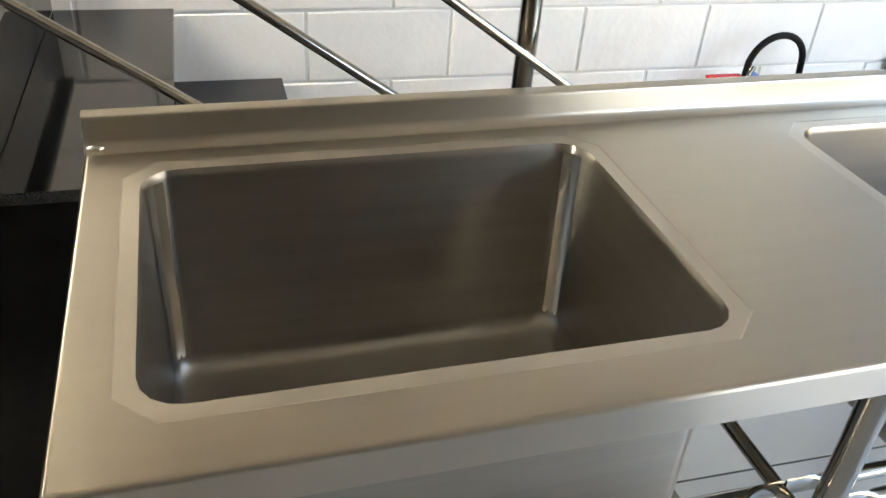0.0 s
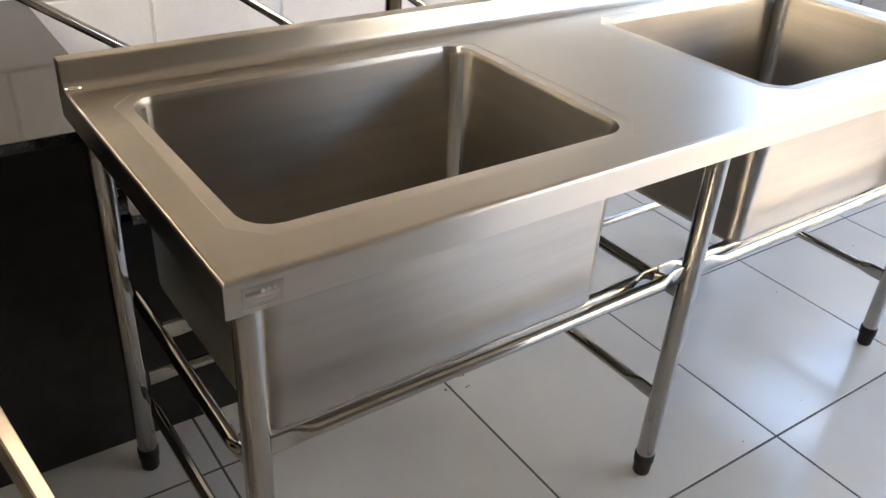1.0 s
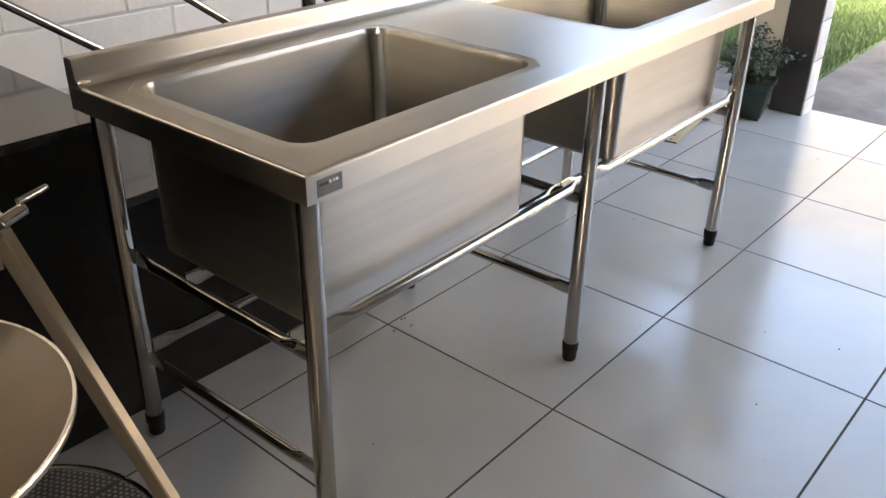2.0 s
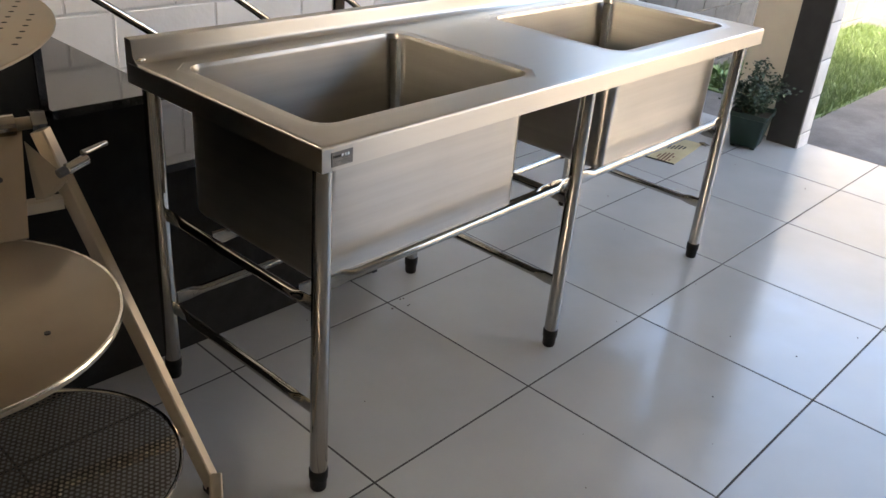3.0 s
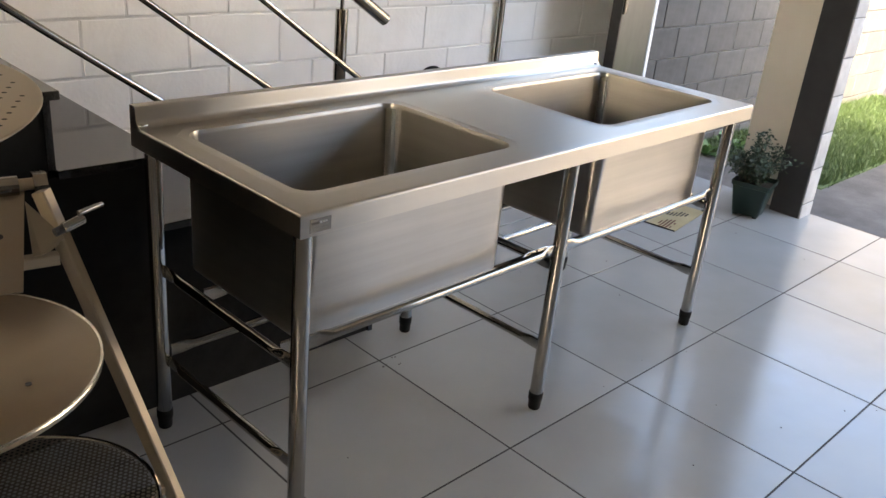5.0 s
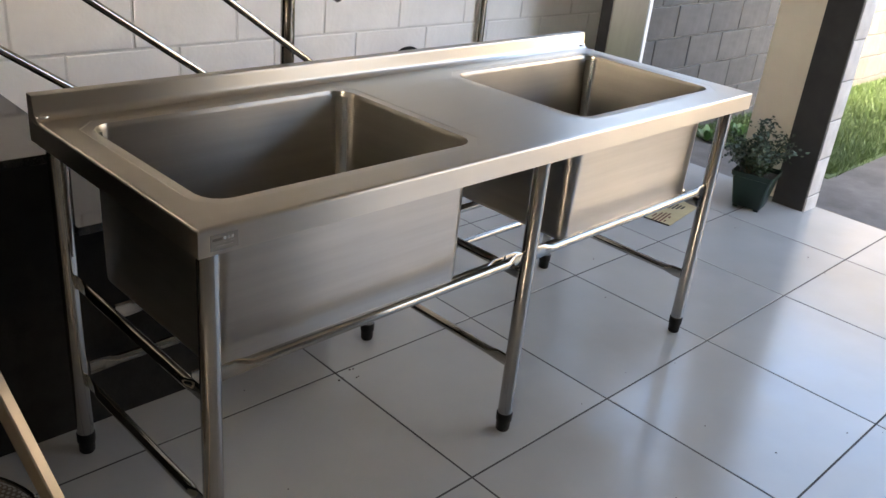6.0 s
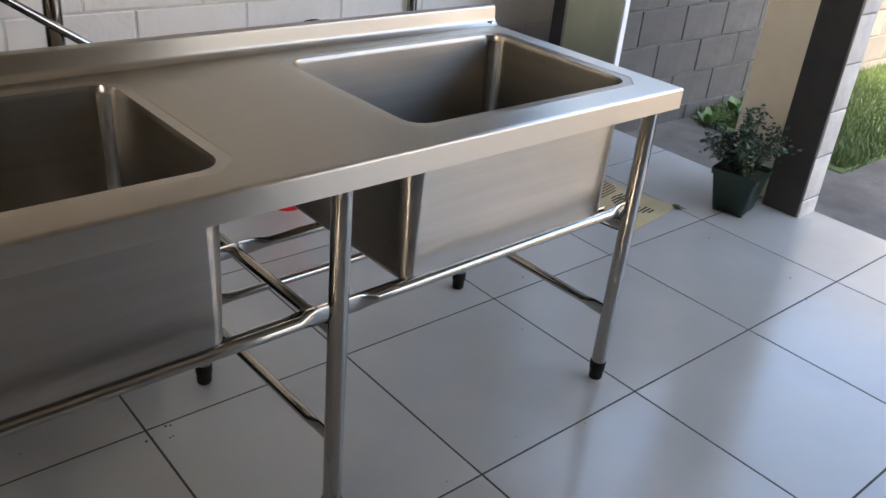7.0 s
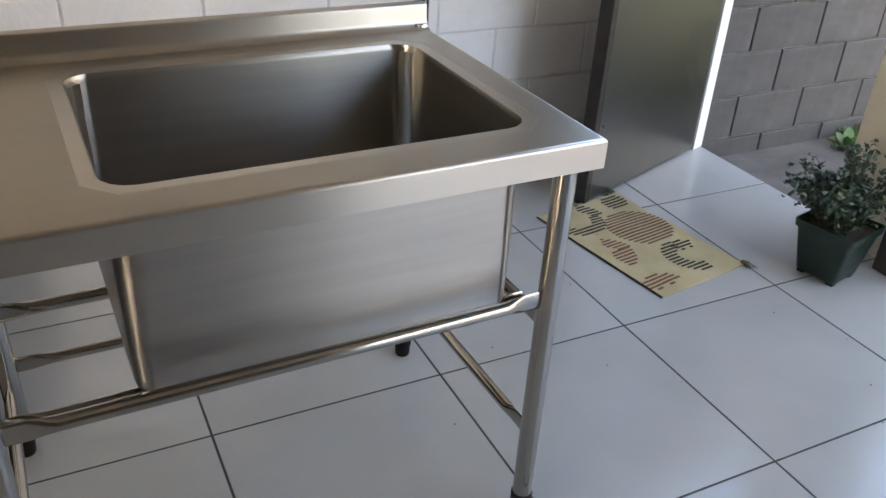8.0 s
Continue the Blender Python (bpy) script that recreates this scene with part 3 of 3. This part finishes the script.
# ---- door leaf ----
def door_leaf():
    p, q = Vector((2.735, 1.895, 0)), Vector((3.525, 2.185, 0))
    u = (q - p).normalized()
    d = tagged(new("door_1"), "half open galvanised steel sheet door with a white edge", "door", kind="structure")
    d.matrix_world = pose(p.x, p.y, 0, 0, 0, math.degrees(math.atan2(u.y, u.x)))
    w = (q - p).length
    part("leaf", boxed((0.022, 0.0, 0.012), (w - 0.051, 0.032, 2.43), 0.002), "galv", d, "smooth galvanised steel sheet")
    part("edge_strip", boxed((-0.012, -0.004, 0.008), (0.021, 0.05, 2.43), 0.003), "black_metal", d, "dark edge strip")
    part("white_edge", boxed((w - 0.044, -0.006, 0.0), (w + 0.03, 0.05, 2.44), 0.003), "white_metal", d, "white painted edge post")
    part("latch", boxed((-0.016, -0.02, 0.96), (0.03, -0.004, 1.06), 0.004), "steel_tube", d)
    for z in (0.3, 1.15, 1.85):
        part("rivet", tubed([(0.045, -0.0025, z), (0.045, 0.002, z)], 0.005, 10), "black_metal", d)


door_leaf()

# round conduit on the wall
conduit = thing("wall_conduit", "grey metal pipe running up the white block wall", "pipe")
part("pipe", tubed([(2.209, WALL_Y - 0.022, 0.0), (2.209, WALL_Y - 0.022, 2.44)], 0.02, 16), "steel_tube", conduit, smooth=True)
for z in (0.45, 1.15, 2.0):
    part("clip", boxed((2.18, WALL_Y - 0.044, z), (2.238, WALL_Y - 0.001, z + 0.02), 0.002), "black_metal", conduit)


# ---- pillar at the porch edge ----
pillar = tagged(new("pillar"), "white plastered pillar with a charcoal painted face", "pillar", kind="structure")
part("shaft", boxed((3.4065, 0.9905, GROUND - 0.05), (3.5455, 1.1535, ROOF)), "raw_joint", pillar, "mortar core")
rnd = random.Random(31)
for i in range(13):
    z = GROUND + 0.002 + i * 0.198
    dx, dy = rnd.uniform(-0.0015, 0.0015), rnd.uniform(-0.0015, 0.0015)
    bm = boxed((3.4064, 0.987 + dy, z), (3.548 + dx, 1.156, min(z + 0.194, ROOF - 0.002)), 0.007, 3)
    for v in bm.verts:
        v.co += 0.0035 * noise.noise_vector(v.co * 31.0) * (1 if v.co.x > 3.45 else 0)
    part("block", bm, "plaster", pillar, smooth=True)
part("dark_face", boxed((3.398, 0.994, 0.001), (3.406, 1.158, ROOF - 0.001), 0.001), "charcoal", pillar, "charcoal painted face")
part("stub_wall", boxed((3.474, 1.157, GROUND - 0.05), (3.546, 1.418, ROOF), 0.004), "cream", pillar, "cream painted stub wall")


# ---- potted plant ----
def potted_plant():
    s = thing("potted_plant", "bushy small-leaved plant in a square dark green plastic pot", "potted plant", pose(3.215, 1.195, 0, 0, 0, 12) @ Matrix.Scale(0.9, 4))
    bm = bmesh.new()
    sq = lambda h, z, r: round_rect(-h, -h, h, h, r, z, 3)
    loft(bm, [sq(0.072, 0.012, 0.012), sq(0.078, 0.018, 0.014), sq(0.104, 0.185, 0.014), sq(0.112, 0.188, 0.016), sq(0.114, 0.215, 0.016), sq(0.109, 0.216, 0.014), sq(0.100, 0.18, 0.012)], cap=(True, False))
    part("pot", bm, "pot", s, "square dark green pot", smooth=True)
    for i, j in ((-1, -1), (1, -1), (1, 1), (-1, 1)):
        part("pot_foot", boxed((i * 0.058 - 0.014, j * 0.058 - 0.014, 0), (i * 0.058 + 0.014, j * 0.058 + 0.014, 0.014), 0.003), "pot", s)
    bm = bmesh.new()
    rr = [[Vector((p.x, p.y, 0.19 + 0.008 * noise.noise((p.x * 30, p.y * 30, k)))) for p in sq(0.101 * (1 - k / 4.0) + 0.002, 0, 0.01 * (1 - k / 4.0) + 0.001)] for k in range(4)]
    loft(bm, rr, cap=(False, True))
    part("earth", bm, "earth", s, smooth=True)
    rnd = random.Random(4)
    stems, lv, lf = bmesh.new(), [], []
    tips = []
    for i in range(34):
        a, out = rnd.uniform(0, 2 * math.pi), rnd.uniform(0.02, 0.22)
        h = rnd.uniform(0.12, 0.27) * (1.15 - out * 2.0)
        base = Vector((rnd.uniform(-0.05, 0.05), rnd.uniform(-0.05, 0.05), 0.185))
        tip = Vector((math.cos(a) * out, math.sin(a) * out, 0.19 + h))
        mid = (base + tip) / 2 + Vector((0, 0, 0.03))
        tube(stems, [base, mid, tip], [0.003, 0.0024, 0.0012], 5)
        tips += [(base, mid, tip)]
    for base, mid, tip in tips:
        for k in range(62):
            t = rnd.uniform(0.12, 1.08)
            c = base * (1 - t) ** 2 + mid * (2 * t * (1 - t)) + tip * t * t
            c = c + Vector((rnd.gauss(0, 0.018), rnd.gauss(0, 0.018), rnd.gauss(0, 0.016)))
            d = Vector((rnd.gauss(0, 1), rnd.gauss(0, 1), rnd.gauss(0.2, 0.6))).normalized()
            sd = d.cross(Vector((rnd.gauss(0, 1), rnd.gauss(0, 1), 1.4))).normalized()
            ln, wd = rnd.uniform(0.018, 0.034), rnd.uniform(0.006, 0.0105)
            up = d.cross(sd) * wd * 0.35
            b0 = len(lv)
            lv += [c, c + d * ln * 0.45 + sd * wd + up, c + d * ln, c + d * ln * 0.45 - sd * wd + up, c + d * ln * 0.5]
            lf += [(b0, b0 + 1, b0 + 4), (b0 + 1, b0 + 2, b0 + 4), (b0 + 4, b0 + 2, b0 + 3), (b0, b0 + 4, b0 + 3)]
    tagged(part("stem", stems, "bark", s, "thin woody stems"), kind="stuff")
    me = bpy.data.meshes.new("leaves")
    me.from_pydata(lv, [], lf)
    me.materials.append(M["leaf"])
    ob = tagged(new("leaves", me), "dense small dull green leaves")
    ob.parent = s


potted_plant()


# ---- woven floor mat ----
def floor_mat():
    s = thing("floor_mat", "small cream woven rug with striped black and brown circles", "rug", pose(2.60, 1.273, 0, 0, 0, 8.5))
    w, h = 0.394, 0.60
    nx, ny = 40, 60
    wave = lambda x, y: 0.0055 + 0.0045 * noise.noise((x * 9, y * 9, 2)) + 0.006 * max(0, 1 - abs(x - w) / 0.05) * max(0, math.sin(y * 14))
    at = lambda x, y, dz: Vector((x + 0.004 * noise.noise((y * 12, 1, 1)), y, wave(x, y) + dz))
    bm = bmesh.new()
    top = [[bm.verts.new(at(w * i / nx, h * j / ny, 0)) for i in range(nx + 1)] for j in range(ny + 1)]
    low = [[bm.verts.new((v.co.x, v.co.y, max(0.0, v.co.z - 0.0045))) for v in r] for r in top]
    for j in range(ny):
        for i in range(nx):
            bm.faces.new((top[j][i], top[j][i + 1], top[j + 1][i + 1], top[j + 1][i]))
    rim = lambda g: g[0][:] + [r[-1] for r in g[1:]] + g[-1][-2::-1] + [r[0] for r in g[-2:0:-1]]
    ra, rb = rim(top), rim(low)
    for i in range(len(ra)):
        k = (i + 1) % len(ra)
        bm.faces.new((ra[k], ra[i], rb[i], rb[k]))
    part("cloth", bm, "rug", s, "cream woven cloth", smooth=True)
    part("binding", tubed([(0.0, h * i / 12, 0.0035) for i in range(13)], 0.0034, 8), "rug_black", s, "black edge binding")

    def stripes(cx, cy, r0, r1, a0, a1, mat):
        bm = bmesh.new()
        y = cy - r1
        while y < cy + r1:
            x = cx - r1
            run = None
            while x <= cx + r1 + 0.003:
                px, py = x - cx, y - cy
                inside = r0 < math.hypot(px, py) < r1 and a0 <= math.degrees(math.atan2(py, px)) % 360 <= a1 and 0.004 < x < w - 0.004 and 0.004 < y < h - 0.008
                if inside and run is None:
                    run = x
                if run is not None and (not inside or x > cx + r1):
                    steps = max(1, int((x - run) / 0.01))
                    rows = [[at(run + (x - run) * i / steps, y + dy, 0.0011) for dy in (0, 0.009)] for i in range(steps + 1)]
                    loft(bm, rows, closed_ring=False, cap=(False, False))
                    run = None
                x += 0.003
            y += 0.0165
        part("stripes", bm, mat, s, "woven yarn stripes")

    stripes(0.10, 0.50, 0.055, 0.105, 200, 360, "rug_black")
    stripes(0.12, 0.50, 0.055, 0.11, 0, 60, "rug_black")
    stripes(0.33, 0.545, 0.0, 0.05, 0, 360, "rug_black")
    stripes(0.29, 0.13, 0.05, 0.105, 90, 270, "rug_black")
    stripes(0.31, 0.12, 0.05, 0.10, 60, 120, "rug_black")
    stripes(0.27, 0.36, 0.0, 0.12, 0, 360, "rug_brown")
    stripes(0.06, 0.02, 0.02, 0.085, 20, 160, "rug_brown")
    stripes(0.03, 0.27, 0.02, 0.10, 280, 360, "rug_brown")
    stripes(0.03, 0.27, 0.05, 0.11, 0, 60, "rug_brown")
    rnd = random.Random(9)
    for tx, ty in ((w, 0.005), (w - 0.01, h)):
        bm = bmesh.new()
        for i in range(26):
            d = Vector((rnd.uniform(0.2, 1) if ty < 0.1 else rnd.uniform(-0.6, 0.6), rnd.uniform(-0.7, 0.3) if ty < 0.1 else rnd.uniform(0.2, 1), 0))
            p = Vector((tx - 0.012, ty, 0.012))
            ln = rnd.uniform(0.03, 0.065)
            tube(bm, [p, p + d * ln * 0.5 + Vector((0, 0, 0.008 * rnd.random())), p + d * ln + Vector((0, 0, -0.010))], 0.0016, 4)
        part("tassel", bm, "bark", s, "frayed yarn tassel")


floor_mat()


# ---- fire extinguisher by the wall ----
def extinguisher():
    s = thing("fire_extinguisher", "red fire extinguisher with a black hose standing by the wall", "fire extinguisher", pose(1.575, 2.165, 0))
    rr = 0.066
    part("cylinder", tubed([(0, 0, 0), (0, 0, 0.012), (0, 0, 0.36)] + [(0, 0, 0.36 + 0.075 * math.sin(radians(a))) for a in (25, 50, 70, 85)], [rr - 0.006, rr, rr] + [max(0.018, rr * math.cos(radians(a))) for a in (25, 50, 70, 85)], 28), "red", s, "glossy red cylinder", smooth=True)
    part("valve", tubed([(0, 0, 0.43), (0, 0, 0.56)], [0.018, 0.014], 14), "steel_tube", s, smooth=True)
    part("handle", boxed((-0.12, -0.012, 0.578), (-0.005, 0.012, 0.59), 0.004), "red", s, "red squeeze handle")
    part("handle", boxed((-0.10, -0.010, 0.548), (-0.005, 0.010, 0.556), 0.003), "red", s)
    part("gauge", boxed((0.012, -0.016, 0.555), (0.05, 0.012, 0.592), 0.004), "blue", s, "blue valve cap")
    pts = [(0.0, -0.01, 0.575)] + [(0.108 - 0.108 * math.cos(radians(a)) * 1.0, -0.01 + 0.0002 * a, 0.60 + 0.105 * math.sin(radians(a))) for a in range(18, 180, 9)] + [(0.218, 0.02, 0.56), (0.215, 0.02, 0.42), (0.17, 0.01, 0.30)]
    part("hose", tubed(pts, 0.0105, 12), "rubber", s, "black rubber hose", smooth=True)
    part("ferrule", tubed([(0.0, -0.01, 0.572), (0.02, -0.01, 0.622)], 0.0125, 12), "steel_tube", s, smooth=True)


extinguisher()


# ---- lawn and wall-foot plants ----
def blades(name, label, count, place, height, width, mat, seed, category):
    rnd = random.Random(seed)
    v, f = [], []
    for _ in range(count):
        x, y = place(rnd)
        a, h = rnd.uniform(0, math.pi), height * rnd.uniform(0.5, 1.25)
        dx, dy, b = math.cos(a) * width, math.sin(a) * width, len(v)
        lx, ly = rnd.gauss(0, 0.35) * h, rnd.gauss(0, 0.35) * h
        v += [(x - dx, y - dy, GROUND), (x + dx, y + dy, GROUND), (x + lx * 0.4 + dx * 0.7, y + ly * 0.4 + dy * 0.7, GROUND + h * 0.6), (x + lx * 0.4 - dx * 0.7, y + ly * 0.4 - dy * 0.7, GROUND + h * 0.6), (x + lx, y + ly, GROUND + h)]
        f += [(b, b + 1, b + 2, b + 3), (b + 3, b + 2, b + 4)]
    me = bpy.data.meshes.new(name)
    me.from_pydata(v, [], f)
    me.materials.append(M[mat])
    return tagged(new(name, me), label, category, kind="stuff")


blades("lawn_grass", "short bright green lawn grass beside the wall", 42000, lambda r: (r.uniform(4.5, 8.05), 1.29 + 0.97 * r.random() + r.gauss(0, 0.01)), 0.065, 0.0032, "grass", 3, "grass")


def weed(x, y, seed, size):
    s = thing("wall_weed", "broad-leaved green weed growing at the wall foot", "weed", pose(x, y, GROUND), group="weeds at the wall foot")
    rnd = random.Random(seed)
    for i in range(16):
        a, e, ln = rnd.uniform(0, 6.28), rnd.uniform(0.5, 1.4), size * rnd.uniform(0.6, 1.1)
        d = Vector((math.cos(a) * math.cos(e), math.sin(a) * math.cos(e), math.sin(e)))
        sd = d.cross(Vector((0, 0, 1))).normalized()
        bm = bmesh.new()
        rows = []
        for k in range(6):
            t = k / 5
            c = d * ln * t + Vector((0, 0, -0.35 * ln * t * t))
            w = 0.16 * ln * math.sin(math.pi * min(1, 0.08 + t * 0.92)) + 0.001
            rows.append([c - sd * w, c + Vector((0, 0, -w * 0.3)), c + sd * w])
        loft(bm, rows, closed_ring=False, cap=(False, False))
        part("leaf", bm, "leaf_light", s, smooth=True)


for wx, wy, sd, sz in ((4.42, 2.12, 1, 0.17), (4.62, 2.0, 2, 0.2), (4.75, 2.15, 3, 0.19), (4.55, 1.75, 4, 0.15), (4.9, 1.9, 5, 0.17)):
    weed(wx, wy, sd, sz)


# ---- crumbs on the tiles ----
def floor_crumbs():
    rnd = random.Random(21)
    bm = bmesh.new()
    spots = [(rnd.uniform(-0.2, 3.0), rnd.uniform(-0.1, 1.9), rnd.uniform(0.0012, 0.0028)) for _ in range(34)]
    spots += [(0.62 + rnd.uniform(-0.04, 0.04), 1.17 + rnd.uniform(-0.03, 0.03), rnd.uniform(0.002, 0.004)) for _ in range(7)]
    for x, y, r in spots:
        k = 6
        a0 = rnd.random() * 6
        low = [Vector((x + r * rnd.uniform(0.7, 1.3) * math.cos(a0 + 2 * math.pi * i / k), y + r * rnd.uniform(0.7, 1.3) * math.sin(a0 + 2 * math.pi * i / k), 0.0001)) for i in range(k)]
        top = [Vector((x + (p.x - x) * 0.6, y + (p.y - y) * 0.6, r * 0.7)) for p in low]
        loft(bm, [low, top])
    tagged(link("floor_crumbs", bm, "earth"), "scattered dark crumbs of dirt on the floor tiles", "dirt", kind="stuff")


floor_crumbs()


# ---- floor tiles ----
def tile_mesh(w, d):
    bm = bmesh.new()
    b, g = 0.0006, 0.003
    ring = lambda i, z: [Vector((g + i, g + i, z)), Vector((w - g - i, g + i, z)), Vector((w - g - i, d - g - i, z)), Vector((g + i, d - g - i, z))]
    loft(bm, [ring(0, -0.008), ring(0, -b), ring(b * 0.4, -b * 0.4), ring(b, 0)], cap=(False, True))
    me = bpy.data.meshes.new("tile")
    bm.to_mesh(me)
    bm.free()
    me.materials.append(M["tile"])
    return me


tiles = {}
for i in range(math.floor(LEFT_X / 0.6), math.ceil(EDGE_X / 0.6)):
    for j in range(math.floor(FRONT_Y / 0.6), math.ceil(WALL_Y / 0.6)):
        x0, x1 = max(i * 0.6, LEFT_X), min(i * 0.6 + 0.6, EDGE_X)
        y0, y1 = max(j * 0.6, FRONT_Y), min(j * 0.6 + 0.6, WALL_Y)
        key = (round(x1 - x0, 3), round(y1 - y0, 3))
        if key not in tiles:
            tiles[key] = tile_mesh(*key)
        o = new("tile", tiles[key])
        o.parent = floor
        o.location = (x0, y0, 0)


# ---- wall blocks ----
def block_mesh(w, h, mat, gap):
    bm = bmesh.new()
    b, g = 0.004, gap
    ring = lambda i, y: [Vector((g + i, y, g + i)), Vector((w - g - i, y, g + i)), Vector((w - g - i, y, h - g - i)), Vector((g + i, y, h - g - i))]
    loft(bm, [ring(0, 0.014), ring(0, b), ring(b * 0.35, b * 0.35), ring(b, 0)], cap=(False, True))
    me = bpy.data.meshes.new("block")
    bm.normal_update()
    bm.to_mesh(me)
    bm.free()
    me.materials.append(M[mat])
    return me


def block_wall(parent, x0, x1, z0, z1, phase, mat, gap, y, shift=0.2):
    made, rnd = {}, random.Random(11)
    k = 0
    z = z0
    while z < z1 - 0.02:
        zt = min(z + 0.2, z1)
        x = phase + (shift if k % 2 else 0.0)
        x -= 0.4 * math.ceil((x - x0) / 0.4)
        while x < x1 - 0.01:
            a, b = max(x, x0), min(x + 0.4, x1)
            if b - a > 0.02:
                key = (round(b - a, 3), round(zt - z, 3))
                if key not in made:
                    made[key] = block_mesh(*key, mat, gap)
                o = new("block", made[key])
                o.parent = parent
                o.location = (a, y + rnd.uniform(-0.0012, 0.0012), z)
            x += 0.4
        z, k = zt, k + 1


block_wall(wall_north, LEFT_X, EDGE_X, -0.03, ROOF, 0.112, "white_block", 0.0036, WALL_Y, 0.165)
# near stretch in the darker, shade-toned blocks; sunlit stretch in paler ones
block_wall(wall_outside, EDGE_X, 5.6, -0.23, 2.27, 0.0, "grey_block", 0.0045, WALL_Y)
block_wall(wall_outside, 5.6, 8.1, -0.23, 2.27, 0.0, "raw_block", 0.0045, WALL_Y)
